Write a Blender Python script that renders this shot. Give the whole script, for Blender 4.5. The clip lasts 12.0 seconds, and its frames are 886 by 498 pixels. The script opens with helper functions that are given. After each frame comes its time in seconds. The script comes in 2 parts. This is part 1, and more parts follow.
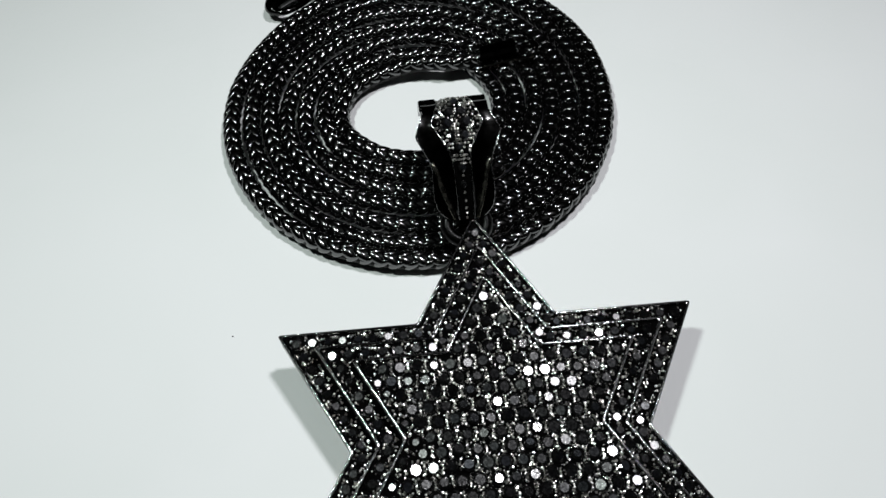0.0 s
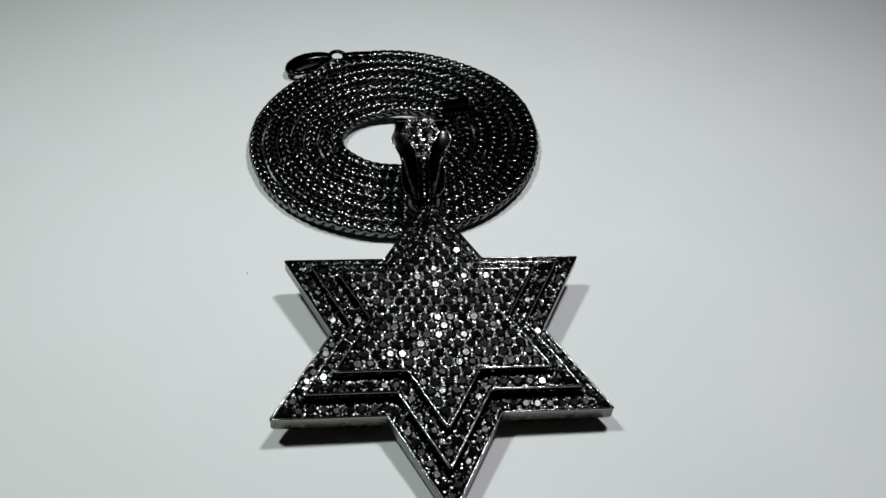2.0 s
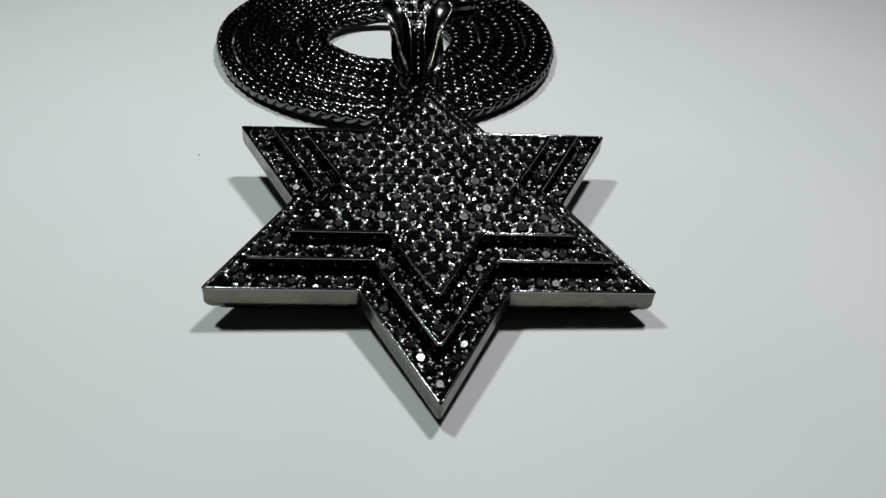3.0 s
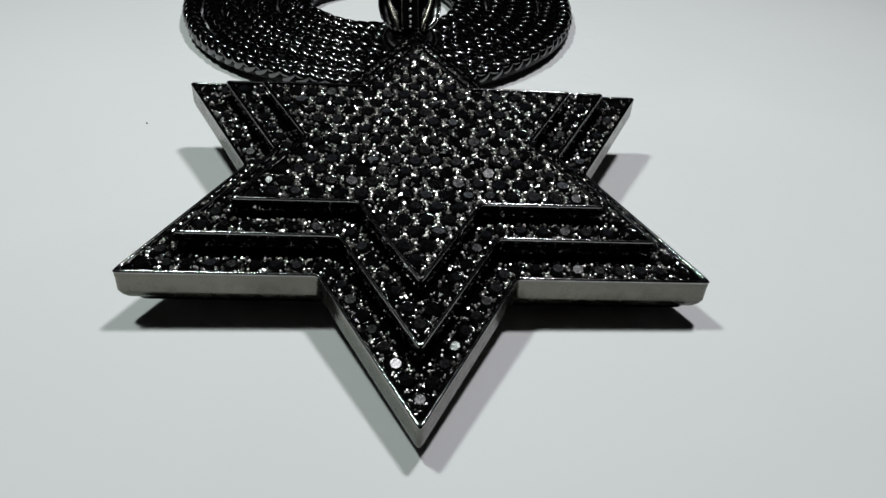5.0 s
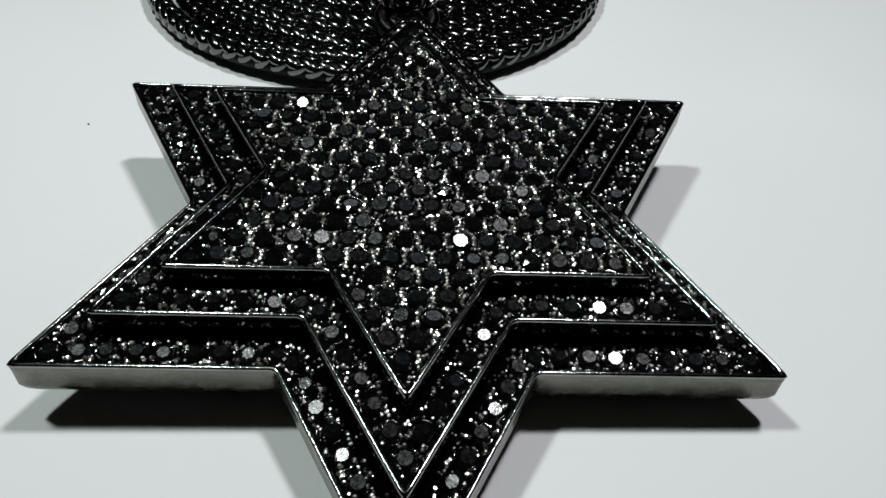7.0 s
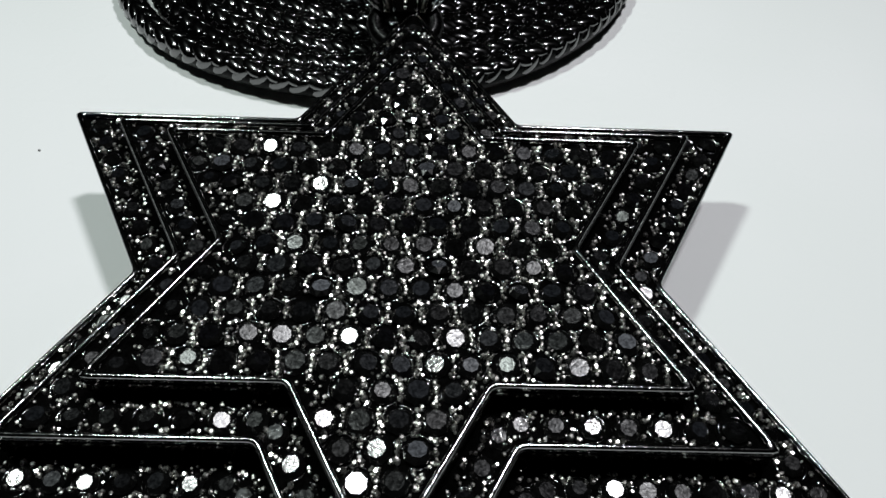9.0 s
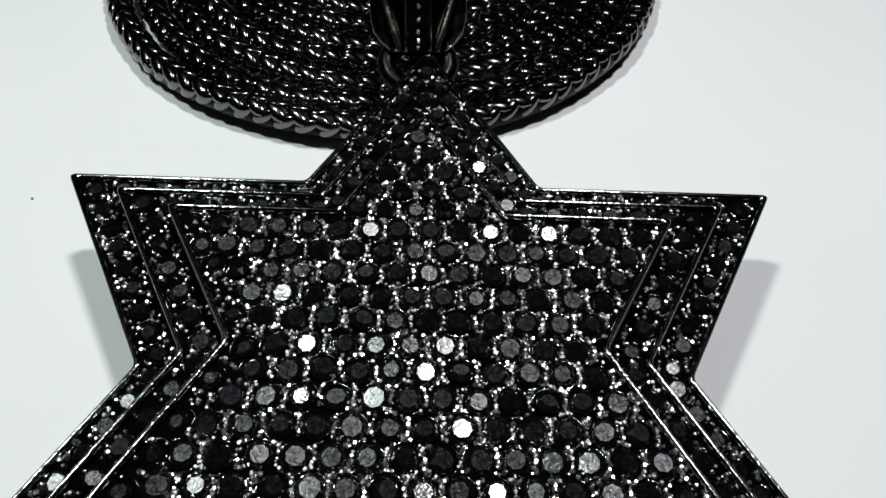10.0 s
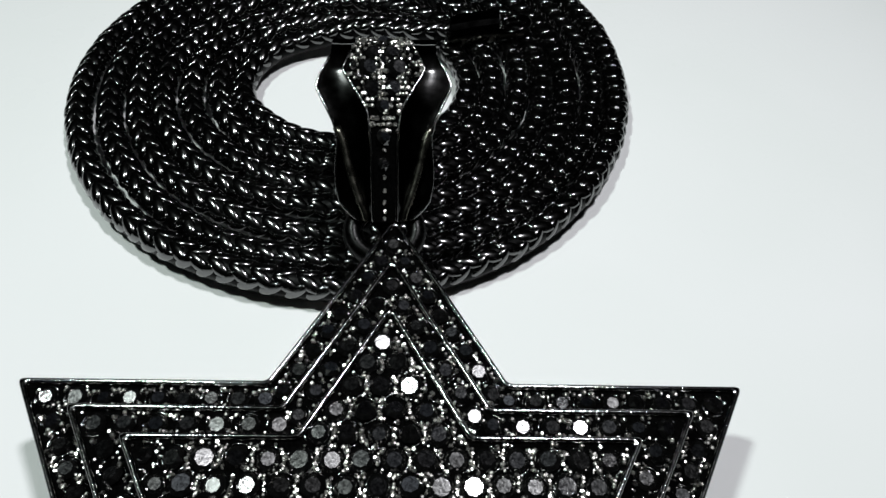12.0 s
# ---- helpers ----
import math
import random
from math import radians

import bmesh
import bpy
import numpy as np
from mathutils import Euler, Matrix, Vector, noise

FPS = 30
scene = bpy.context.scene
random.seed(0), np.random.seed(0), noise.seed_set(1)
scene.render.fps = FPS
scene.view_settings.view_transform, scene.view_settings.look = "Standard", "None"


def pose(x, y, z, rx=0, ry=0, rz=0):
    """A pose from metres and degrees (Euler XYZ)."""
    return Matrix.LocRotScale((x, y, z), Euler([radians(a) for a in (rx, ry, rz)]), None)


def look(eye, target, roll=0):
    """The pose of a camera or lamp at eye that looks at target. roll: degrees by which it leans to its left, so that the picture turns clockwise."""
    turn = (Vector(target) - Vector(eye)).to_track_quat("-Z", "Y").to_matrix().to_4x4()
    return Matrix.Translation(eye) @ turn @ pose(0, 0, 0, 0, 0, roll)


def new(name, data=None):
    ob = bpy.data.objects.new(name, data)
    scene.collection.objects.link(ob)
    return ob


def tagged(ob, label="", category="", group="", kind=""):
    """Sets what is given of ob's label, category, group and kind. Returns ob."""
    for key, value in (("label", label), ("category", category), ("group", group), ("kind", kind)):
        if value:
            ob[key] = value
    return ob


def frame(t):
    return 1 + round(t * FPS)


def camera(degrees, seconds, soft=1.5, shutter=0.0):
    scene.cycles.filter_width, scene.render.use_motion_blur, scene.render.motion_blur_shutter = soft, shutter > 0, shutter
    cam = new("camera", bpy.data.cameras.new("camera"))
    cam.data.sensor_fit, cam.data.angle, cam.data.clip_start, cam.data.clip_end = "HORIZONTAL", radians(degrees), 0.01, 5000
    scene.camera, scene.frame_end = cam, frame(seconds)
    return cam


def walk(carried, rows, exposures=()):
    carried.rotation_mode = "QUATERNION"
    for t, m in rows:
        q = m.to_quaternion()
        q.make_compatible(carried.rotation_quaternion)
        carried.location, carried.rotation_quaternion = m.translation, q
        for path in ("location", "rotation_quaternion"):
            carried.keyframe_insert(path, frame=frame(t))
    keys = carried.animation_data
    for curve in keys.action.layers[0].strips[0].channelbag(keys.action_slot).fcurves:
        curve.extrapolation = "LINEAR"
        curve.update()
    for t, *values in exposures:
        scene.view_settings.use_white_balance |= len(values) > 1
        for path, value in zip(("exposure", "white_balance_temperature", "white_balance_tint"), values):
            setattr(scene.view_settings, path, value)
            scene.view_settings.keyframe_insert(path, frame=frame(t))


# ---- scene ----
MM = 0.001

# ---------------------------------------------------------------- camera
# seconds, place in millimetres, turn in degrees
WALK = [
    (0, -8.84, -34.12, 101.94, 35.02, 1.44, -5.30),
    (0.5, -11.56, -43.82, 104.47, 35.56, 0.69, -5.09),
    (1, -10.73, -64.30, 105.88, 37.65, -0.51, -5.13),
    (1.5, -9.60, -72.53, 124.98, 38.29, -2.34, -5.52),
    (2, -9.59, -87.66, 114.76, 45.84, -2.11, -4.20),
    (2.5, -7.44, -84.61, 89.35, 47.77, -2.83, -4.81),
    (3, -6.24, -87.47, 72.00, 50.06, -3.03, -3.14),
    (3.2, -5.88, -86.74, 67.31, 50.17, -3.18, -3.13),
    (4.8, -1.37, -74.08, 53.83, 52.83, -2.52, -2.57),
    (5, -1.64, -73.21, 54.08, 51.51, -2.43, -2.11),
    (5.5, -1.84, -65.34, 57.38, 48.22, -2.11, -0.91),
    (6, -1.96, -57.31, 56.04, 46.75, -2.12, -0.88),
    (6.5, -0.94, -54.71, 53.01, 47.44, -2.30, -1.31),
    (7, 0.42, -51.73, 51.86, 46.36, -2.12, -1.09),
    (7.2, 0.04, -50.75, 51.37, 46.18, -1.87, -1.22),
    (8.8, 2.99, -38.35, 51.13, 44.29, -1.05, 0.24),
    (9, 2.75, -36.62, 50.05, 43.29, -1.15, 0.31),
    (9.5, 0.94, -31.08, 51.00, 40.88, -1.11, 0.57),
    (10, 1.03, -27.16, 53.77, 40.25, -1.33, 0.39),
    (10.5, 0.39, -22.99, 54.06, 41.22, -1.45, 0.19),
    (11, 2.68, -19.24, 58.68, 40.42, -1.77, 0.57),
    (11.5, 0.32, -13.70, 59.20, 40.94, -2.09, -0.11),
    (12, 2.01, -14.21, 62.68, 41.46, -2.22, -0.95),
]
EXPOSURES = [(0.0, 0.06), (0.5, 0.05), (1.5, -0.02), (2.0, -0.16), (3.0, -0.2), (5.0, -0.12), (7.0, -0.04), (9.0, 0.07), (10.0, 0.13), (12.0, 0.18)]
cam = camera(63.0, 12.0, soft=1.45)
walk(cam, [(t, pose(x * MM, y * MM, z * MM, rx, ry, rz)) for t, x, y, z, rx, ry, rz in WALK], EXPOSURES)

# ---------------------------------------------------------------- light
world = bpy.data.worlds.new("dark_room")
scene.world = world
world.use_nodes = True
world.node_tree.nodes["Background"].inputs["Color"].default_value = (0.9, 0.95, 1.0, 1)
world.node_tree.nodes["Background"].inputs["Strength"].default_value = 0.0008


def lamp(name, eye, target, watts, colour, radius):
    data = bpy.data.lights.new(name, "AREA")
    data.shape, data.size, data.energy, data.color = "DISK", 2 * radius, watts, colour
    ob = new(name, data)
    ob.matrix_world = look(eye, target)
    return ob


lamp("lamp_one", (0.060, 0.043, 0.268), (0.01, 0.045, 0.0), 0.417, (0.965, 0.965, 1.0), 0.0135)
lamp("lamp_two", (-0.096, 0.029, 0.268), (0.01, 0.045, 0.0), 0.376, (0.89, 1.0, 0.95), 0.0135)


# ---------------------------------------------------------------- materials
def material(name):
    m = bpy.data.materials.new(name)
    m.use_nodes = True
    nt = m.node_tree
    return m, nt, nt.nodes["Principled BSDF"]


def ramp(nt, source, stops):
    r = nt.nodes.new("ShaderNodeValToRGB")
    els = r.color_ramp.elements
    while len(els) < len(stops):
        els.new(0.5)
    for e, (at, c) in zip(els, stops):
        e.position, e.color = at, (c if isinstance(c, tuple) else (c, c, c)) + (1,)
    nt.links.new(source, r.inputs["Fac"])
    return r.outputs["Color"]


def noise_tex(nt, size_mm, detail=3.0, distort=0.0, coords="Object"):
    tc = nt.nodes.new("ShaderNodeTexCoord")
    n = nt.nodes.new("ShaderNodeTexNoise")
    n.inputs["Scale"].default_value = 1.0 / (size_mm * MM)
    n.inputs["Detail"].default_value = detail
    n.inputs["Distortion"].default_value = distort
    nt.links.new(tc.outputs[coords], n.inputs["Vector"])
    return n.outputs["Fac"]


def bump(nt, bsdf, source, depth_mm, strength=1.0):
    b = nt.nodes.new("ShaderNodeBump")
    b.inputs["Distance"].default_value = depth_mm * MM
    b.inputs["Strength"].default_value = strength
    nt.links.new(source, b.inputs["Height"])
    nt.links.new(b.outputs["Normal"], bsdf.inputs["Normal"])


def metal(name, dark, light, rough, grain_mm=0.5, depth_mm=0.01, tint=(1.0, 1.0, 1.0)):
    m, nt, b = material(name)
    b.inputs["Metallic"].default_value = 1.0
    wear = noise_tex(nt, grain_mm * 6, 4.0)
    col = ramp(nt, wear, [(0.3, tuple(dark * c for c in tint)), (0.7, tuple(light * c for c in tint))])
    nt.links.new(col, b.inputs["Base Color"])
    fine = noise_tex(nt, grain_mm, 3.0)
    nt.links.new(ramp(nt, fine, [(0.3, rough * 0.7), (0.7, rough * 1.4)]), b.inputs["Roughness"])
    bump(nt, b, fine, depth_mm)
    return m


def white_top():
    m, nt, b = material("white_laminate")
    stain = noise_tex(nt, 45, 3.0, 0.5)
    nt.links.new(ramp(nt, stain, [(0.3, (0.775, 0.79, 0.785)), (0.7, (0.81, 0.815, 0.82))]), b.inputs["Base Color"])
    smear = noise_tex(nt, 6, 4.0)
    nt.links.new(ramp(nt, smear, [(0.3, 0.25), (0.7, 0.31)]), b.inputs["Roughness"])
    b.inputs["Specular IOR Level"].default_value = 0.03
    bump(nt, b, noise_tex(nt, 0.6, 2.0), 0.002)
    return m


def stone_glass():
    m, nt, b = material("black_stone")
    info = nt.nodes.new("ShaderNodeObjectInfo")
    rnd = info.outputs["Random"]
    # the palest few have the grey of a lamp-lit table put into their colour
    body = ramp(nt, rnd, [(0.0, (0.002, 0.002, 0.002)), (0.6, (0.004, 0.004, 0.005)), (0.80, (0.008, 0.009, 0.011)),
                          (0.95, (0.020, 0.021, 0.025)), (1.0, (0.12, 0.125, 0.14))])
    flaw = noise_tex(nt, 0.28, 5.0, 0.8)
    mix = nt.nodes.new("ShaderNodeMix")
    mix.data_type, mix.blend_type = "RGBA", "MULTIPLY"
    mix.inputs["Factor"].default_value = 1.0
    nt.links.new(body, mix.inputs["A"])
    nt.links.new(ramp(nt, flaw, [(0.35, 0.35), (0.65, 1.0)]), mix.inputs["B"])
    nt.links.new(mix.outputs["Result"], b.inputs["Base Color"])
    other = nt.nodes.new("ShaderNodeMath")
    other.operation = "MULTIPLY"
    other.inputs[1].default_value = 13.7
    nt.links.new(rnd, other.inputs[0])
    part_of = nt.nodes.new("ShaderNodeMath")
    part_of.operation = "FRACT"
    nt.links.new(other.outputs[0], part_of.inputs[0])
    gloss = nt.nodes.new("ShaderNodeMath")
    gloss.operation = "MULTIPLY"
    nt.links.new(ramp(nt, part_of.outputs[0], [(0.0, 0.09), (0.45, 0.15), (0.8, 0.21), (1.0, 0.26)]), gloss.inputs[0])
    nt.links.new(ramp(nt, flaw, [(0.3, 0.7), (0.7, 1.3)]), gloss.inputs[1])
    nt.links.new(gloss.outputs[0], b.inputs["Roughness"])
    b.inputs["IOR"].default_value = 1.85
    b.inputs["Specular IOR Level"].default_value = 0.5
    bump(nt, b, flaw, 0.008)
    return m


def crown_glass():
    m, nt, b = material("black_stone_crown")
    nt.links.new(ramp(nt, noise_tex(nt, 0.4, 3.0), [(0.3, 0.0015), (0.7, 0.004)]), b.inputs["Base Color"])
    b.inputs["Roughness"].default_value = 0.09
    b.inputs["IOR"].default_value = 1.9
    return m


def blackened():
    m, nt, b = material("blackened_metal")
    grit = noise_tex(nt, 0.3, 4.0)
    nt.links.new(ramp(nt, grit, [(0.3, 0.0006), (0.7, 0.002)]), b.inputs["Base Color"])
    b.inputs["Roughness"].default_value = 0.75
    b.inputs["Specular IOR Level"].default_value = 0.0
    bump(nt, b, grit, 0.04)
    return m


M_TABLE = white_top()
M_SIDE = metal("satin_gunmetal", 0.13, 0.17, 0.24, 1.2, 0.002, (1.0, 0.97, 0.82))
M_RIM = metal("polished_gunmetal", 0.22, 0.34, 0.11, 0.28, 0.02)
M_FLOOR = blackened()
M_BEAD = metal("bead_metal", 0.52, 0.76, 0.25, 0.3, 0.004, (1.0, 0.98, 0.93))
M_CHAIN = metal("black_chain_metal", 0.105, 0.16, 0.16, 0.4, 0.003)
M_CORE_SHADE = metal("core_shade_metal", 0.004, 0.008, 0.4, 0.5, 0.01)
M_BAIL = metal("black_polished_metal", 0.028, 0.036, 0.12, 1.6, 0.002)
M_RING = metal("dark_wire", 0.006, 0.012, 0.3, 0.5, 0.004)
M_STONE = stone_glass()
M_CROWN = crown_glass()
M_DUST = metal("dust", 0.5, 0.6, 0.9, 0.1, 0.01)


# ---------------------------------------------------------------- mesh helpers
def mesh_of(name, bm, mat, smooth=40):
    """A bmesh drawn in millimetres as a mesh in metres; edges sharper than smooth degrees stay sharp."""
    bmesh.ops.recalc_face_normals(bm, faces=bm.faces[:])
    for v in bm.verts:
        v.co *= MM
    me = bpy.data.meshes.new(name)
    bm.to_mesh(me)
    bm.free()
    me.materials.append(mat)
    if smooth:
        me.shade_smooth()
        me.set_sharp_from_angle(angle=radians(smooth))
    return me


def part(name, bm, mat, parent, label="", smooth=40, kind=""):
    ob = new(name, mesh_of(name, bm, mat, smooth))
    ob.parent = parent
    return tagged(ob, label=label, kind=kind)


def loft(bm, loops, closed=True, cap_first=False, cap_last=False):
    rings = [[bm.verts.new(p) for p in loop] for loop in loops]
    n = len(rings[0])
    for a, b in zip(rings, rings[1:]):
        for i in range(n if closed else n - 1):
            j = (i + 1) % n
            bm.faces.new((a[i], a[j], b[j], b[i]))
    if cap_first:
        bm.faces.new(rings[0])
    if cap_last:
        bm.faces.new(rings[-1])
    return rings


def tube(bm, path, radius, sides=8, closed=False, squash=1.0):
    """A round tube along a path; radius is a number or a list of numbers."""
    pts = [Vector(p) for p in path]
    n = len(pts)
    loops = []
    up = Vector((0, 0, 1))
    for i, p in enumerate(pts):
        a = pts[(i - 1) % n] if closed or i else p
        b = pts[(i + 1) % n] if closed or i < n - 1 else p
        d = (b - a).normalized()
        side = d.cross(up)
        side = side.normalized() if side.length > 1e-4 else Vector((1, 0, 0))
        top = side.cross(d).normalized()
        r = radius[i] if isinstance(radius, (list, tuple)) else radius
        loops.append([p + r * (math.cos(q) * side + squash * math.sin(q) * top)
                      for q in (2 * math.pi * k / sides for k in range(sides))])
    if closed:
        loft(bm, loops + [loops[0]])
        bmesh.ops.remove_doubles(bm, verts=bm.verts[:], dist=1e-4)
    else:
        loft(bm, loops, cap_first=True, cap_last=True)


def bead(bm, centre, r, squash=1.0, lean=0.1):
    """A small faceted metal lump: a tilted flat top on a six-sided skirt."""
    c = Vector(centre)
    turn = Euler((bead_rng.gauss(lean, 0.2), bead_rng.gauss(0, 0.2), 0)).to_matrix() @ Euler((0, 0, bead_rng.uniform(0, 6.3))).to_matrix()
    r *= 1.35
    rings = []
    for k, z in ((0.5, 1.0), (0.85, 0.72), (1.0, -0.6)):
        rings.append([bm.verts.new(c + turn @ Vector((r * k * math.cos(math.pi * i / 3), r * k * math.sin(math.pi * i / 3), r * squash * z))) for i in range(6)])
    bm.faces.new(rings[0])
    for a, b in zip(rings, rings[1:]):
        for i in range(6):
            j = (i + 1) % 6
            bm.faces.new((a[i], b[i], b[j], a[j]))


bead_rng = random.Random(3)


def smooth_path(knots, steps):
    """A Catmull-Rom curve through knots of any dimension."""
    k = [np.array(p, float) for p in knots]
    k = [2 * k[0] - k[1]] + k + [2 * k[-1] - k[-2]]
    out = []
    for i in range(1, len(k) - 2):
        for s in range(steps):
            t = s / steps
            a, b, c, d = k[i - 1:i + 3]
            out.append(0.5 * (2 * b + (c - a) * t + (2 * a - 5 * b + 4 * c - d) * t * t + (3 * b - a - 3 * c + d) * t ** 3))
    out.append(k[-2])
    return out


# ---------------------------------------------------------------- table
def build_table():
    bm = bmesh.new()
    w, d, h, e = 600, 450, 25, 2
    cx, cy = 0, 60
    loops = []
    for inset, z in ((0, -h), (0, -e), (e * 0.3, -e * 0.3), (e, 0)):
        loops.append([(cx + sx * (w - inset), cy + sy * (d - inset), z) for sx, sy in ((-1, -1), (1, -1), (1, 1), (-1, 1))])
    loft(bm, loops, cap_first=True, cap_last=True)
    ob = new("table_top", mesh_of("table_top", bm, M_TABLE, 30))
    tagged(ob, "smooth white laminate table top under the jewellery", "table", kind="structure")


build_table()

# ---------------------------------------------------------------- pendant
pendant = new("star_pendant")
# the foot of the star touches the table, its head leans on the chain
pendant.matrix_world = pose(0, 0, 7.9 * MM, 5.0, 0.8, 0) @ Matrix.Diagonal((1, 1.015, 1, 1))
tagged(pendant, "black gunmetal six-pointed star pendant, three stepped tiers paved with black stones", "pendant")
pendant.empty_display_size = 0.01


def star_outline(radius, z, tip=0.7, notch=0.5, arc=5):
    """A regular six-pointed star with slightly rounded tips and notches."""
    corners = []
    for k in range(12):
        r = radius if k % 2 == 0 else radius / math.sqrt(3)
        a = math.radians(90 + 30 * k)
        corners.append(Vector((r * math.cos(a), r * math.sin(a), z)))
    pts = []
    for k, c in enumerate(corners):
        back, on = corners[k - 1], corners[(k + 1) % 12]
        cut = tip if k % 2 == 0 else notch
        a, b = c + (back - c).normalized() * cut, c + (on - c).normalized() * cut
        for s in range(arc):
            t = s / (arc - 1)
            pts.append(a * (1 - t) ** 2 + 2 * c * t * (1 - t) + b * t * t)
    return pts


def star_wall(radius, z0, z1):
    bm = bmesh.new()
    foot, step = (1.1, 0.02) if z0 < -1 else (0.5, 0.16)
    loft(bm, [star_outline(radius - foot, z0, 0.8), star_outline(radius - 0.45 * foot, z0 + 0.2 * foot, 0.8), star_outline(radius - 0.1 * foot, z0 + 0.65 * foot, 0.7),
              star_outline(radius + 0.1, z0 + 1.2 * foot, 0.6), star_outline(radius, z1 - 0.62),
              star_outline(radius + step, z1 - 0.54), star_outline(radius + step, z1 - 0.44), star_outline(radius, z1 - 0.34), star_outline(radius, z1)], cap_first=True)
    return bm


def star_rim(radius, top, floor):
    bm = bmesh.new()
    loft(bm, [star_outline(radius, top - 0.32), star_outline(radius + 0.05, top - 0.16), star_outline(radius - 0.15, top - 0.02),
              star_outline(radius - 0.45, top), star_outline(radius - 0.75, top - 0.07, 0.6), star_outline(radius - 0.85, floor - 0.02, 0.6)])
    return bm


def star_floor(radius, z):
    bm = bmesh.new()
    bm.faces.new([bm.verts.new(p) for p in star_outline(radius - 0.85, z, 0.6)])
    return bm


def in_star(x, y, radius):
    up = all(x * math.cos(a) + y * math.sin(a) <= radius / 2 for a in (math.radians(q) for q in (30, 150, 270)))
    down = all(x * math.cos(a) + y * math.sin(a) <= radius / 2 for a in (math.radians(q) for q in (90, 210, 330)))
    return up or down


def stone_mesh(girdle, table, crown):
    """A brilliant-cut stone: octagonal table, crown facets, girdle and a short pavilion."""
    bm = bmesh.new()
    ring = lambda r, z, turn: [(r * math.cos(math.pi / 4 * (k + turn)), r * math.sin(math.pi / 4 * (k + turn)), z) for k in range(8)]
    rings = [[bm.verts.new(p) for p in ring(r, z, t)] for r, z, t in ((table, crown, 0), (girdle, 0.0, 0.5), (girdle * 0.55, -0.35, 0))]
    bm.faces.new(rings[0])
    bm.faces.ensure_lookup_table()
    for k in range(8):
        j = (k + 1) % 8
        bm.faces.new((rings[0][k], rings[1][k], rings[0][j]))
        bm.faces.new((rings[0][j], rings[1][k], rings[1][j]))
        bm.faces.new((rings[1][k], rings[2][k], rings[2][j]))
        bm.faces.new((rings[1][k], rings[2][j], rings[1][j]))
    bm.faces.new(rings[2])
    for f in list(bm.faces)[1:]:
        f.material_index = 1
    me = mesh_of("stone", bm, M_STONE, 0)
    me.materials.append(M_CROWN)
    return me


STONES = [stone_mesh(0.97, 0.60, 0.30), stone_mesh(0.92, 0.54, 0.32), stone_mesh(1.0, 0.66, 0.28)]
SMALL_STONES = [stone_mesh(0.92, 0.56, 0.32), stone_mesh(0.86, 0.5, 0.34)]
rng = random.Random(7)


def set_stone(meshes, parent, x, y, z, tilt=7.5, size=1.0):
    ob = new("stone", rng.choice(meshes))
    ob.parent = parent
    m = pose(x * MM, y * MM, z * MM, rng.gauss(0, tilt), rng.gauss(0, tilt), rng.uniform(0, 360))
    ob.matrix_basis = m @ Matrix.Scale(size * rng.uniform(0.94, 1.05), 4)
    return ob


def seat_rings(seats, radius, z):
    """Edge of each drilled seat, cut into arcs: its glints put into the shape."""
    bm = bmesh.new()
    for x, y in seats:
        r = radius * rng.uniform(0.96, 1.04)
        for arc in range(3):
            first, span = 2.1 * arc + rng.uniform(0, 1.0), rng.uniform(0.4, 1.3)
            w = rng.uniform(0.03, 0.055)
            rows = []
            for k in range(7):
                a = first + span * k / 6
                u = w * math.sin(math.pi * (k + 0.5) / 7)
                up = z + rng.uniform(-0.01, 0.01)
                rows.append([bm.verts.new((x + (r + o) * math.cos(a), y + (r + o) * math.sin(a), up + h)) for o, h in ((-1.6 * u, -0.1), (0.0, u), (1.6 * u, -0.1))])
            for c, d in zip(rows, rows[1:]):
                for i in range(2):
                    bm.faces.new((c[i], d[i], d[i + 1], c[i + 1]))
    return bm


TIERS = ((35.2, -4.1, 0.0), (28.69, -0.6, 2.45), (22.55, 1.9, 4.45))
FLOOR_DROP = 0.5


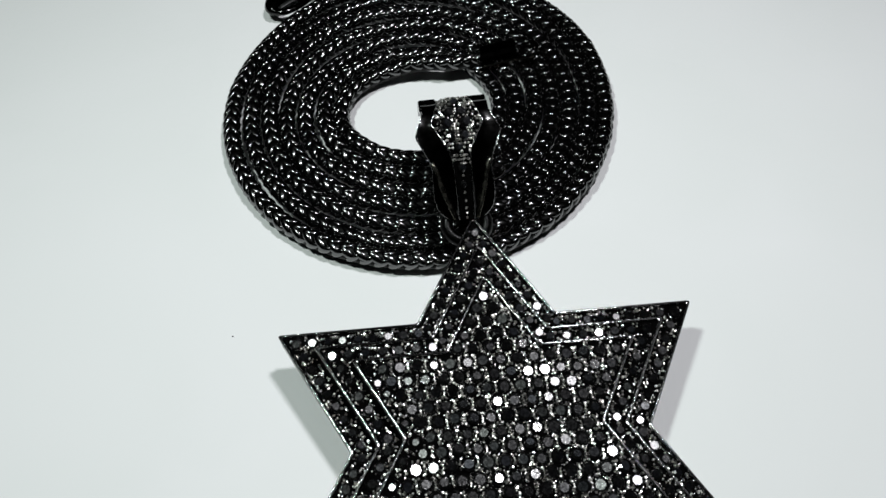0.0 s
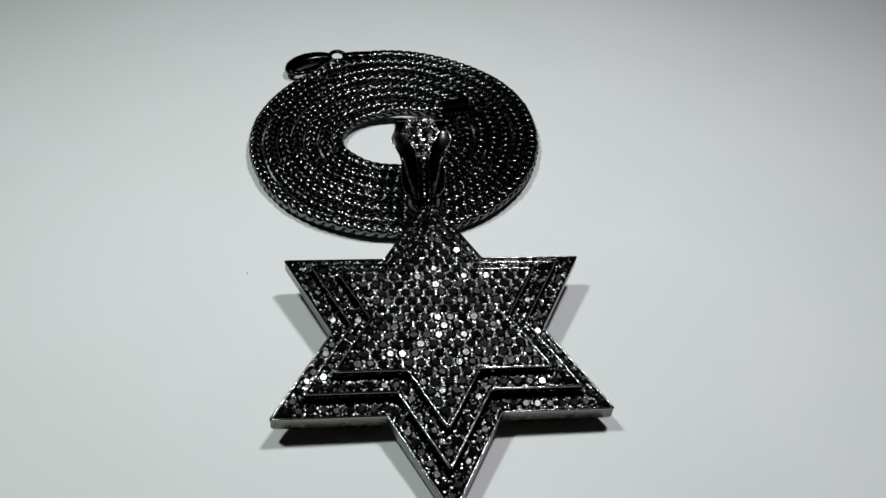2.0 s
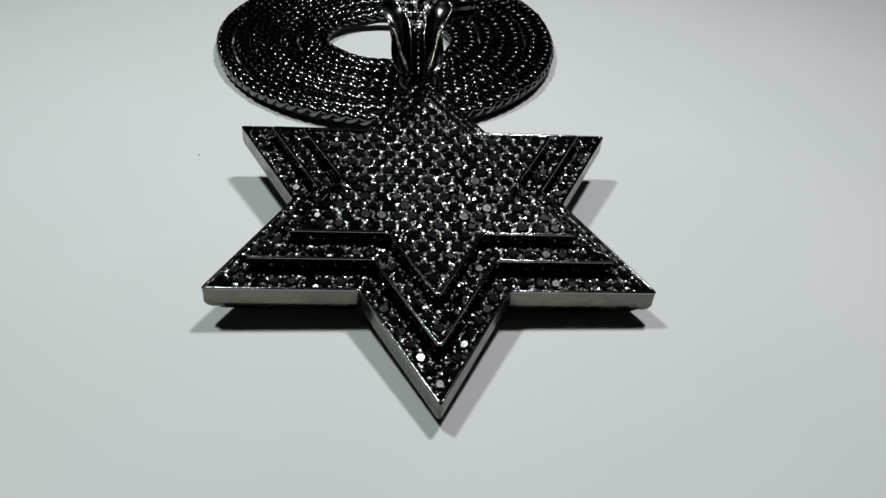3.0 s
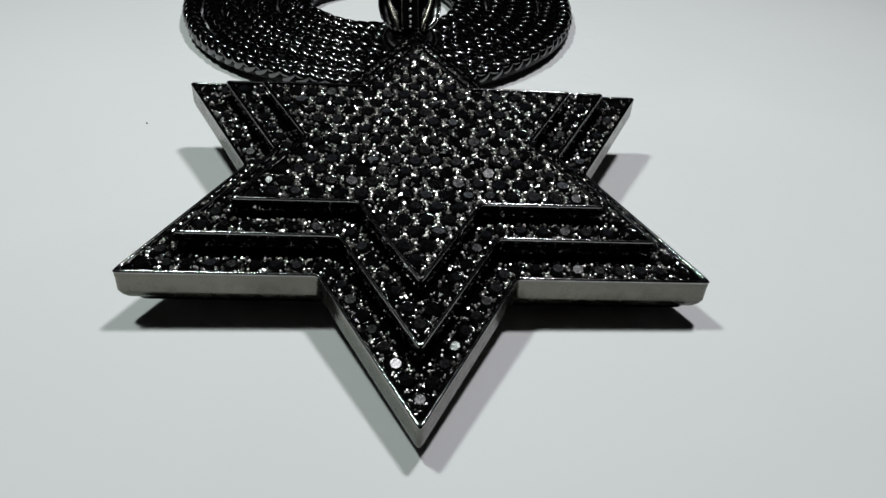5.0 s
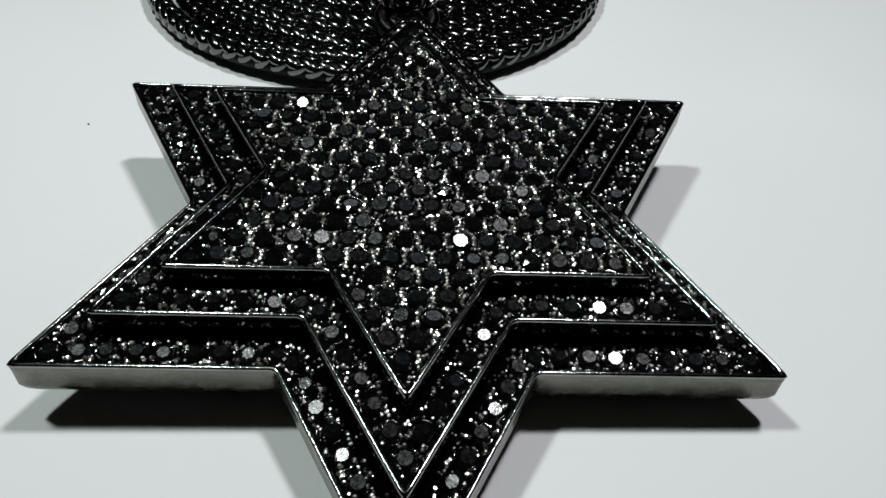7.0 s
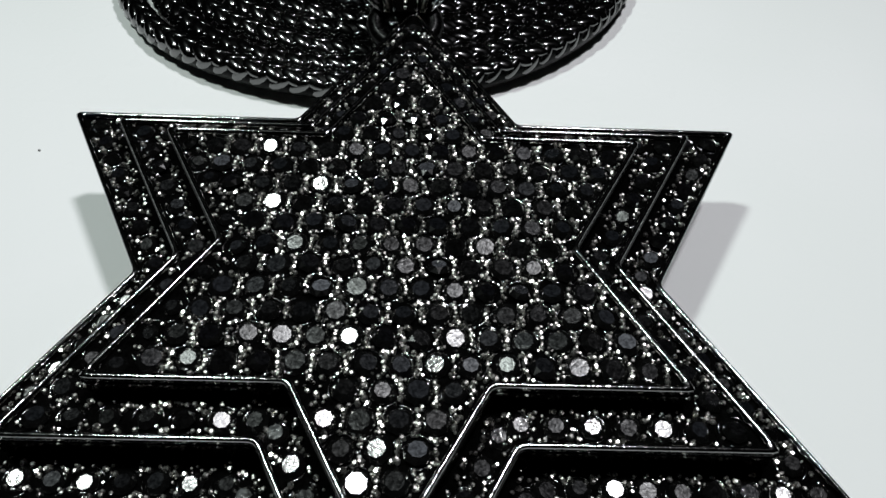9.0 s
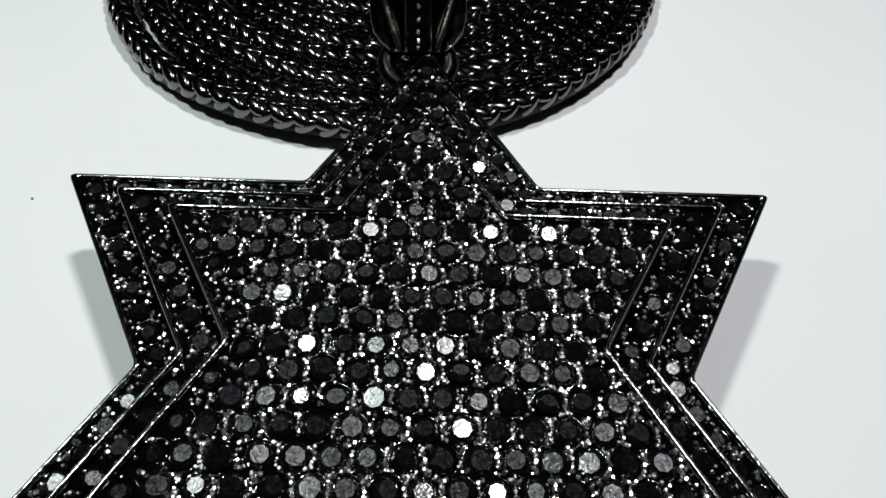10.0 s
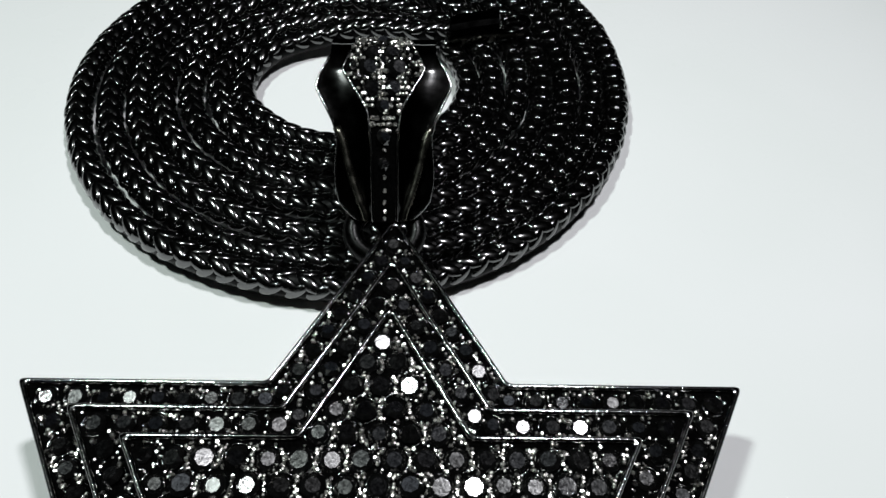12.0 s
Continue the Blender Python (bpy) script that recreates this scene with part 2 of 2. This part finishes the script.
def build_star():
    walls = []
    for (radius, z0, z1), label in zip(TIERS, ("satin grey outer wall of the star", "black middle step of the star", "black top step of the star")):
        wall = part("tier", star_wall(radius, z0, z1 - 0.3), M_SIDE if z0 < -1 else M_BAIL, pendant, label, 35)
        part("rim", star_rim(radius, z1, z1 - FLOOR_DROP), M_RIM, wall, "thin polished raised rim", 60)
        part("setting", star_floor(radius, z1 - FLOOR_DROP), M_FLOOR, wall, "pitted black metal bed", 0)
        walls.append(wall)
    bm = bmesh.new()
    loft(bm, [star_outline(33.4, -4.95, 0.8), star_outline(33.6, -4.7, 0.8), star_outline(33.6, -3.55, 0.8)], cap_first=True, cap_last=True)
    part("backplate", bm, M_BAIL, pendant, "recessed black back plate", 35)
    # one row of stones round each of the two lower steps
    for t in (0, 1):
        outer, inner, z = TIERS[t][0] - 0.85, TIERS[t + 1][0], TIERS[t][2] - FLOOR_DROP
        mid = (outer + inner) / 2 + 0.5
        beads, taken = bmesh.new(), []
        corner = [Vector((r * math.cos(a), r * math.sin(a))) for r, a in
                  ((mid if k % 2 == 0 else mid / math.sqrt(3), math.radians(90 + 30 * k)) for k in range(12))]
        for k in range(12):
            a, b = corner[k], corner[(k + 1) % 12]
            d = (b - a).normalized()
            off = Vector((-d.y, d.x))
            length = (b - a).length
            if k % 2 == 0:
                taken.append((a.x, a.y))
                set_stone(SMALL_STONES, walls[t], a.x, a.y, z + 0.10)
            lead_a, lead_b = (2.3, 0.9) if k % 2 == 0 else (0.9, 2.3)
            n = int((length - lead_a - lead_b) / 2.08)
            for i in range(n + 1):
                s = lead_a + (length - lead_a - lead_b) * i / n
                p = a + d * s
                taken.append((p.x, p.y))
                set_stone(SMALL_STONES, walls[t], p.x + rng.gauss(0, 0.05), p.y + rng.gauss(0, 0.05), z + 0.10)
                for across in (-1, 1):
                    for along in (-1.02, -0.8, -0.55, 0.0, 0.55, 0.8, 1.02):
                        if rng.random() < 0.85:
                            q = p + d * (along + rng.gauss(0, 0.08)) + off * across * (rng.uniform(0.45, 1.15) if along else rng.uniform(1.0, 1.2))
                            if in_star(q.x, q.y, outer - 0.3) and not in_star(q.x, q.y, inner + 0.35):
                                bead(beads, (q.x, q.y, z + 0.1), rng.uniform(0.09, 0.19), 1.0)
        # finer grains fill the rest of the step
        for k in range(4600 if t == 0 else 3600):
            x, y = rng.uniform(-outer, outer), rng.uniform(-outer, outer)
            if in_star(x, y, outer - 0.25) and not in_star(x, y, inner + 0.3) and all((x - p[0]) ** 2 + (y - p[1]) ** 2 > 0.75 for p in taken):
                bead(beads, (x, y, z + 0.08), rng.uniform(0.07, 0.16), 1.0)
        part("prong_bead", beads, M_BEAD, walls[t], "tiny bright metal prong beads", 0, "stuff")
        part("seat_edge", seat_rings(taken, 0.98, z + 0.07), M_RIM, walls[t], "thin seat edges broken into bright arcs, glints put into their shape", 180, "stuff")
    # the paved field on top
    z, field = TIERS[2][2] - FLOOR_DROP, TIERS[2][0] - 0.85
    beads = bmesh.new()
    dx, dy = 2.28, 1.92
    seats = []
    for row in range(-6, 17):
        for col in range(-10, 10):
            x, y = (col + 0.5 * (row % 2)) * dx + 0.67, row * dy - 9.72
            if in_star(x, y, field - 1.35):
                x, y = x + rng.gauss(0, 0.06), y + rng.gauss(0, 0.06)
                seats.append((x, y))
                set_stone(STONES, walls[2], x, y, z + 0.10)
    # prongs: three pulled into each gap between stones, pairs between neighbours of a row
    tries = []
    for x, y in seats:
        for k in range(6):
            a = math.radians(30 + 60 * k)
            for turn, r in ((-0.22, 1.14), (0.22, 1.14), (0.0, 1.3)):
                if rng.random() < 0.5:
                    q, w = a + turn + rng.gauss(0, 0.06), r + rng.gauss(0, 0.04)
                    tries.append((x + w * math.cos(q), y + w * math.sin(q)))
        for up in (-0.36, -0.12, 0.14, 0.38):
            tries.append((x + dx / 2 + rng.gauss(0, 0.06), y + up + rng.gauss(0, 0.05)))
    tries += [(rng.uniform(-field, field), rng.uniform(-field, field)) for k in range(700)]
    # chips and grains fill the corners that the rows leave free
    for k in range(9000):
        x, y = rng.uniform(-field, field), rng.uniform(-field, field)
        if in_star(x, y, field - 0.3):
            gap = min((x - p) ** 2 + (y - q) ** 2 for p, q in seats)
            if gap > 2.9 and in_star(x, y, field - 1.3):
                seats.append((x, y))
                set_stone(SMALL_STONES, walls[2], x, y, z + 0.08, size=0.8)
            elif gap > 1.35:
                tries.append((x, y))
    for x, y in tries:
        if in_star(x, y, field - 0.3) and all((x - p) ** 2 + (y - q) ** 2 > 0.80 for p, q in seats):
            bead(beads, (x, y, z + 0.14), rng.uniform(0.08, 0.18), 1.0)
    part("prong_bead", beads, M_BEAD, walls[2], "tiny bright metal prong beads", 0, "stuff")
    part("seat_edge", seat_rings(seats, 1.04, z + 0.07), M_RIM, walls[2], "thin seat edges broken into bright arcs, glints put into their shape", 180, "stuff")


build_star()

# bail: its curve in y and z; half widths of the whole and of the stone panel along y
BAIL_X = -0.95
BAIL_TURN = 2.1
BAIL_CURVE = smooth_path([(34.4, 0.2), (35.7, 1.6), (38.0, 3.6), (40.6, 5.4), (43.3, 6.9), (46.0, 8.0), (47.6, 8.6), (49.4, 8.9), (51.4, 8.2), (54.0, 5.6), (56.0, 2.0)], 5)
WHOLE_Y, WHOLE_W = (34.4, 35.0, 35.7, 36.9, 38.2, 40.5, 42.0, 44.0, 45.3, 46.2, 48.8, 50.4, 56.0), (2.5, 3.64, 4.37, 4.73, 4.78, 4.58, 4.94, 6.03, 6.71, 6.45, 5.25, 5.3, 5.2)
PANEL_Y, PANEL_W = (34.4, 40.0, 43.0, 47.0, 50.4, 56.0), (1.15, 1.25, 1.65, 4.1, 2.8, 2.4)
HOLLOW_Y, HOLLOW_D = (34.4, 37.5, 41.2, 43.8, 45.3, 47.0, 56.0), (1.1, 1.7, 1.3, 0.6, 0.25, 0.12, 0.12)
BAIL_PROFILE = [np.array((y, z, np.interp(y, WHOLE_Y, WHOLE_W), np.interp(y, PANEL_Y, PANEL_W))) for y, z in BAIL_CURVE]


def build_bail():
    bail = new("bail")
    bail.parent = pendant
    bail.empty_display_size = 0.005
    bail.rotation_euler = (0, 0, radians(BAIL_TURN))
    bail.location = ((BAIL_X + 35 * math.sin(radians(BAIL_TURN))) * MM, 0, 0)
    prof = BAIL_PROFILE
    n = len(prof)
    tangents = [prof[min(i + 1, n - 1)][:2] - prof[max(i - 1, 0)][:2] for i in range(n)]
    normals = [np.array((-t[1], t[0])) / np.linalg.norm(t) for t in tangents]

    def at(i, x, lift):
        y, z = prof[i][:2] + normals[i] * lift
        return (x, y, z)

    # stone panel: a gently crowned strip with depth
    bm = bmesh.new()
    loops = []
    for i in range(n):
        w = prof[i][3]
        loops.append([at(i, x * w, l) for x, l in ((-1, -0.7), (-1, 0.0), (-0.8, 0.15), (0, 0.25), (0.8, 0.15), (1, 0.0), (1, -0.7))])
    loft(bm, loops, cap_first=True, cap_last=True)
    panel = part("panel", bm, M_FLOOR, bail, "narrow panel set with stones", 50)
    # side petals: hollowed shells from the panel to the outline
    for side in (-1, 1):
        bm = bmesh.new()
        loops = []
        for i in range(n):
            w, p = prof[i][2], prof[i][3]
            drop = np.interp(prof[i][0], HOLLOW_Y, HOLLOW_D)
            over = [(p, 0.05), (p + (w - p) * 0.25, -0.55 * drop), (p + (w - p) * 0.6, -0.8 * drop), (p + (w - p) * 0.88, -0.55 * drop),
                    (w, -0.45 * drop), (w, -0.45 * drop - 0.35), (w * 0.88, -0.45 * drop - 1.1), (p, -1.3 * drop - 0.9)]
            loops.append([at(i, side * x, l) for x, l in over])
        loft(bm, loops, cap_first=True, cap_last=True)
        part("petal", bm, M_BAIL, bail, "smooth black hollowed petal", 45)
        # raised lines: along the panel, round the leaf, along the outline
        for kind in ("panel", "leaf", "edge"):
            bm = bmesh.new()
            path = []
            last = n if kind == "panel" else sum(q[0] < (42.0 if kind == "leaf" else 49.0) for q in prof)
            for i in range(0, last):
                w, p = prof[i][2], prof[i][3]
                drop = np.interp(prof[i][0], HOLLOW_Y, HOLLOW_D)
                if kind == "panel":
                    path.append(at(i, side * p, 0.12))
                elif kind == "edge":
                    path.append(at(i, side * w, -0.42 * drop))
                else:
                    u = i / (last - 1)
                    x = p + 0.7 + (w - p - 0.9) * u ** 1.15
                    path.append(at(i, side * x, -0.62 * drop + 0.1))
            tube(bm, path, {"panel": 0.17, "leaf": 0.42, "edge": 0.12}[kind], 6)
            part("ridge", bm, M_SIDE if kind == "leaf" else M_RIM, bail, "thin bright raised line", 180)
    # closing strap behind
    bm = bmesh.new()
    strap = smooth_path([(56.0, 2.0, 5.2), (56.3, -1.2, 4.8), (54.0, -4.4, 4.0), (48.4, -6.4, 3.0), (41.4, -5.6, 2.2), (37.0, -2.6, 1.6), (34.6, 0.0, 1.4)], 5)
    loops = []
    for i, (y, z, w) in enumerate(strap):
        a, b = strap[max(i - 1, 0)], strap[min(i + 1, len(strap) - 1)]
        t = np.array((b[0] - a[0], b[1] - a[1]))
        t = t / np.linalg.norm(t)
        ny, nz = t[1], -t[0]
        loops.append([(x, y + ny * l, z + nz * l) for x, l in ((-w, 0.0), (-w * 0.9, 0.4), (w * 0.9, 0.4), (w, 0.0), (w * 0.9, -0.4), (-w * 0.9, -0.4))])
    loft(bm, loops, cap_first=True, cap_last=True)
    part("strap", bm, M_BAIL, bail, "curved black strap closing the loop", 45)
    # square lips at the top end
    for side in (-1, 1):
        bm = bmesh.new()
        loops = []
        for k, lift in ((-9, -0.3), (-8, 0.5), (-4, 0.75), (-1, 0.7)):
            i = n + k
            p, w = prof[i][3] + 0.15, prof[i][2] + 0.25
            loops.append([at(i, side * x, l) for x, l in ((p, -1.0), (p, lift), (w - 0.2, lift), (w, lift - 0.25), (w, -1.2))])
        loft(bm, loops, cap_first=True, cap_last=True)
        part("lip", bm, M_BAIL, bail, "", 30)
    # stones and beads on the panel
    spots = [(47.0, -1.45, 1.4), (47.0, 1.45, 1.4), (45.0, -1.0, 1.15), (45.0, 1.0, 1.15), (43.3, 0.0, 1.0), (40.7, 0.0, 0.95), (38.7, 0.0, 0.8), (48.8, -0.85, 1.15), (48.8, 0.85, 1.15), (50.6, 0.0, 1.1), (46.2, -2.4, 0.6), (46.2, 2.4, 0.6), (47.9, 0.0, 0.7), (47.2, -2.9, 0.6), (47.2, 2.9, 0.6)]
    for along, across, size in spots:
        i = min(range(n), key=lambda k: abs(prof[k][0] - along))
        x, y, z = at(i, across, 0.3)
        ob = set_stone(SMALL_STONES, panel, x, y, z, 0.0, size)
        # tilted beyond the panel's slope and outwards, so their tables catch both lamps
        ob.matrix_basis = Matrix.Translation((x * MM, y * MM, z * MM)) @ pose(
            0, 0, 0, math.degrees(math.atan2(tangents[i][1], tangents[i][0])) + 4.5 + rng.gauss(0, 0.8), 7.0 * across + rng.gauss(0, 0.8), rng.uniform(0, 90)) @ Matrix.Scale(size, 4)
    bm = bmesh.new()
    for k in range(7):
        i = 1 + 2 * k
        bead(bm, at(i, 0, 0.25), 0.17)
    for k in range(300):
        i = rng.randrange(int(n * 0.33), int(n * 0.86))
        bead(bm, at(i, rng.uniform(-0.95, 0.95) * prof[i][3], 0.34), rng.uniform(0.12, 0.22), 1.0, 0.1 + math.atan2(tangents[i][1], tangents[i][0]))
    part("prong_bead", bm, M_BEAD, panel, "tiny bright metal prong beads", 0, "stuff")
    # jump ring under the tip of the star
    bm = bmesh.new()
    tube(bm, [(BAIL_X + 3.2 * math.cos(a), 34.6 + 2.6 * math.sin(a), -1.6 + 0.9 * math.sin(a)) for a in (2 * math.pi * k / 40 for k in range(40))], 1.05, 10, True)
    part("jump_ring", bm, M_RING, pendant, "black round wire ring joining star and bail", 180)


build_bail()

# ---------------------------------------------------------------- chain
chain = new("chain")
tagged(chain, "long black gunmetal herringbone-braided chain coiled flat on the white table", "chain")
chain.empty_display_size = 0.01
HALF = 1.75


def coil_point(turns):
    a = radians(38) + 2 * math.pi * turns
    u = min(1.04, max(-0.06, (turns - 0.5) / 6.2))
    inner = (-6.0 + 15.9 * math.cos(a), 69.7 + 13.0 * math.sin(a))
    outer = (-7.1 + 36.6 * math.cos(a), 72.7 + 39.3 * math.sin(a))
    wob = 0.14 * math.sin(2.3 * a + 1.0) + 0.1 * math.sin(3.7 * a)
    x = inner[0] * (1 - u) + outer[0] * u + wob * math.cos(a)
    y = inner[1] * (1 - u) + outer[1] * u + wob * math.sin(a)
    # the inner turns are drawn in on the side of the loose end
    x -= 1.9 * max(0.0, math.cos(a)) * max(0.0, min(1.0, turns / 0.5, 1 - (turns - 0.9) / 5.5))
    z = HALF + 0.12 + 0.22 * (1 + math.sin(5.1 * a + 2.0 * turns)) + 3.0 * max(0.0, 1 - turns / 0.34) ** 1.4
    return Vector((x, y, z))


def coil_path(pitch):
    fine = [coil_point(7.18 * k / 6000) for k in range(6001)]
    fine = [Vector((7.0, 80.6, 4.0)), Vector((5.5, 80.5, 3.9))] + fine[60:]
    out, need = [fine[0]], pitch
    for a, b in zip(fine, fine[1:]):
        step = (b - a).length
        while need <= step:
            out.append(a.lerp(b, need / step))
            need += pitch
        need -= step
    return out


def link_mesh():
    """A V-shaped link: four polished oval shoulders, two on top and one on each flank; x runs along the chain."""
    bm = bmesh.new()
    rings, sides = (-0.5, 0.0, 0.35, 0.65, 0.88), 10
    for lean, yaw, out, size in ((31, 27, 1.26, 1.0), (-31, -27, 1.26, 1.0), (68, -30, 1.25, 0.92), (-68, 30, 1.25, 0.92)):
        turn = Euler((radians(-lean), 0, 0)).to_matrix() @ Euler((0, 0, radians(yaw))).to_matrix()
        base = Euler((radians(-lean), 0, 0)).to_matrix() @ Vector((0, 0, out))
        shift = Vector((0.0 if abs(lean) < 60 else 1.1, 0, 0))
        loops = []
        for h in rings:
            w = math.sqrt(1 - h * h)
            loops.append([base + shift + size * (turn @ Vector((1.72 * w * math.cos(q), 0.80 * w * math.sin(q), 0.52 * h)))
                          for q in (2 * math.pi * k / sides for k in range(sides))])
        rows = loft(bm, loops, cap_first=True)
        tip = bm.verts.new(base + shift + size * (turn @ Vector((0, 0, 0.52))))
        for k in range(sides):
            bm.faces.new((rows[-1][k], rows[-1][(k + 1) % sides], tip))
    return mesh_of("link", bm, M_CHAIN, 180)


def build_chain():
    pitch = 2.45
    path = coil_path(pitch)
    # added filler tube: the shade between links is put into its near-black colour
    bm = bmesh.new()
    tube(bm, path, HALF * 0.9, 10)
    part("core", bm, M_CORE_SHADE, chain, "added tube inside the links, shade between them put into its colour", 60)
    me = link_mesh()
    frames = []
    for i, p in enumerate(path):
        d = (path[min(i + 1, len(path) - 1)] - path[max(i - 1, 0)]).normalized()
        side = Vector((0, 0, 1)).cross(d).normalized()
        up = d.cross(side)
        lean = rng.gauss(0, 0.10) + 0.15 * math.sin(i * 0.11)
        side, up = side * math.cos(lean) + up * math.sin(lean), up * math.cos(lean) - side * math.sin(lean)
        frames.append((p, Matrix((d, side, up)).transposed().to_4x4() @ pose(0, 0, 0, 0, rng.gauss(0, 2.5), rng.gauss(0, 3))))
    near = sorted(range(len(path)), key=lambda i: path[i].y)[:300]
    limit = path[near[-1]].y
    rest_v, rest_f = [], []
    base = [v.co.copy() for v in me.vertices]
    polys = [tuple(f.vertices) for f in me.polygons]
    for p, m in frames:
        m = Matrix.Translation(p * MM) @ m
        if p.y <= limit:
            ob = new("link", me)
            ob.parent = chain
            ob.matrix_basis = m
        else:
            k = len(rest_v)
            rest_v += [tuple(m @ v) for v in base]
            rest_f += [tuple(k + j for j in f) for f in polys]
    me2 = bpy.data.meshes.new("far_link")
    me2.from_pydata(rest_v, [], rest_f)
    me2.materials.append(M_CHAIN)
    me2.shade_smooth()
    ob = new("far_link", me2)
    ob.parent = chain
    tagged(ob, kind="stuff")

    # smooth cap and tag on the inner end, lying over the coil
    bm = bmesh.new()
    loops = []
    for x, y, z, half_w, half_h in ((6.6, 80.5, 3.9, 1.5, 1.4), (6.9, 80.6, 4.0, 1.9, 1.8), (10.5, 81.0, 4.6, 1.9, 1.8), (14.0, 81.5, 5.0, 1.8, 1.6), (14.4, 81.6, 5.0, 1.4, 1.2)):
        c = 0.35
        loops.append([(x, y + p * half_w, z + q * half_h) for p, q in ((-1, -1 + c), (-1, 1 - c), (-1 + c, 1), (1 - c, 1), (1, 1 - c), (1, -1 + c), (1 - c, -1), (-1 + c, -1))])
    loft(bm, loops, cap_first=True, cap_last=True)
    part("end_cap", bm, M_BAIL, chain, "flat-sided dark end cap", 40)
    bm = bmesh.new()
    tube(bm, [(16.2 + 2.3 * math.cos(a), 81.4 + 2.0 * math.sin(a), 4.8 + 0.6 * math.cos(a)) for a in (2 * math.pi * k / 28 for k in range(28))], 0.5, 8, True)
    part("end_ring", bm, M_BAIL, chain, "plain black wire ring", 180)
    bm = bmesh.new()
    loft(bm, [[(4.8, 78.9 - t, 2.4), (7.5, 77.6 - t, 4.6), (12.0, 77.9 - t, 5.3), (17.6, 79.0 - t, 4.9), (11.5, 79.0 - t, 3.2)] for t in (0.0, 0.35)], cap_first=True, cap_last=True)
    part("tag", bm, M_SIDE, chain, "small pointed satin metal tag", 30)
    # outer end: cap, ring and claw clasp
    end = path[-1]
    bm = bmesh.new()
    tube(bm, [end + Vector(v) for v in ((1.0, 0.1, 0), (0.4, 0.0, 0), (-3.5, -0.2, 0), (-6.8, -0.6, 0), (-7.4, -0.7, 0))], [1.4, 1.85, 1.85, 1.75, 1.2], 14)
    part("end_cap", bm, M_BAIL, chain, "smooth black end cap", 40)
    return end


def build_clasp(end):
    clasp = new("claw_clasp")
    clasp.parent = chain
    clasp.location = (end + Vector((-9.6, -0.4, 0.4))) * MM
    clasp.scale = (1.2, 1.1, 1.0)
    clasp.rotation_euler = (0, 0, radians(30))
    clasp.empty_display_size = 0.005
    bm = bmesh.new()
    tube(bm, [(0.6 + 1.9 * math.cos(a), 1.7 * math.sin(a), 0.6 * math.sin(a)) for a in (2 * math.pi * k / 28 for k in range(28))], 0.55, 8, True)
    part("jump_ring", bm, M_BAIL, clasp, "black wire ring", 180)
    body = smooth_path([(-1.0, 0.2, 0), (-3.5, 1.5, 0), (-7.5, 2.3, 0), (-11.0, 1.2, 0), (-12.4, -1.0, 0), (-11.2, -2.7, 0), (-8.6, -3.0, 0)], 6)
    n = len(body)
    bm = bmesh.new()
    tube(bm, [tuple(p) for p in body], [0.9 + 1.3 * math.sin(math.pi * min(1, (i + 2) / (n * 0.75))) ** 0.8 if i < n * 0.7 else 1.15 - 0.45 * i / n for i in range(n)], 10, squash=0.9)
    part("claw", bm, M_BAIL, clasp, "hooked black claw", 180)
    bm = bmesh.new()
    tube(bm, [tuple(p) for p in smooth_path([(-2.2, -0.2, 0), (-4.5, -1.6, 0), (-7.0, -2.6, 0), (-8.9, -3.0, 0)], 5)], 0.62, 8)
    part("trigger", bm, M_BAIL, clasp, "sprung black gate", 180)


build_clasp(build_chain())


# ---------------------------------------------------------------- dust
def build_speck(x, y, length, turn):
    bm = bmesh.new()
    tube(bm, [(-length, 0, 0.1), (-length * 0.3, 0.08, 0.14), (length * 0.4, -0.05, 0.14), (length, 0.05, 0.1)], [0.04, 0.10, 0.12, 0.04], 6)
    ob = new("dust_speck", mesh_of("dust_speck", bm, M_DUST, 180))
    ob.matrix_world = pose(x * MM, y * MM, 0, 0, 0, turn)
    tagged(ob, "tiny dark fleck of dust on the white table", "dust")


build_speck(-39.8, 23.9, 0.13, 40)
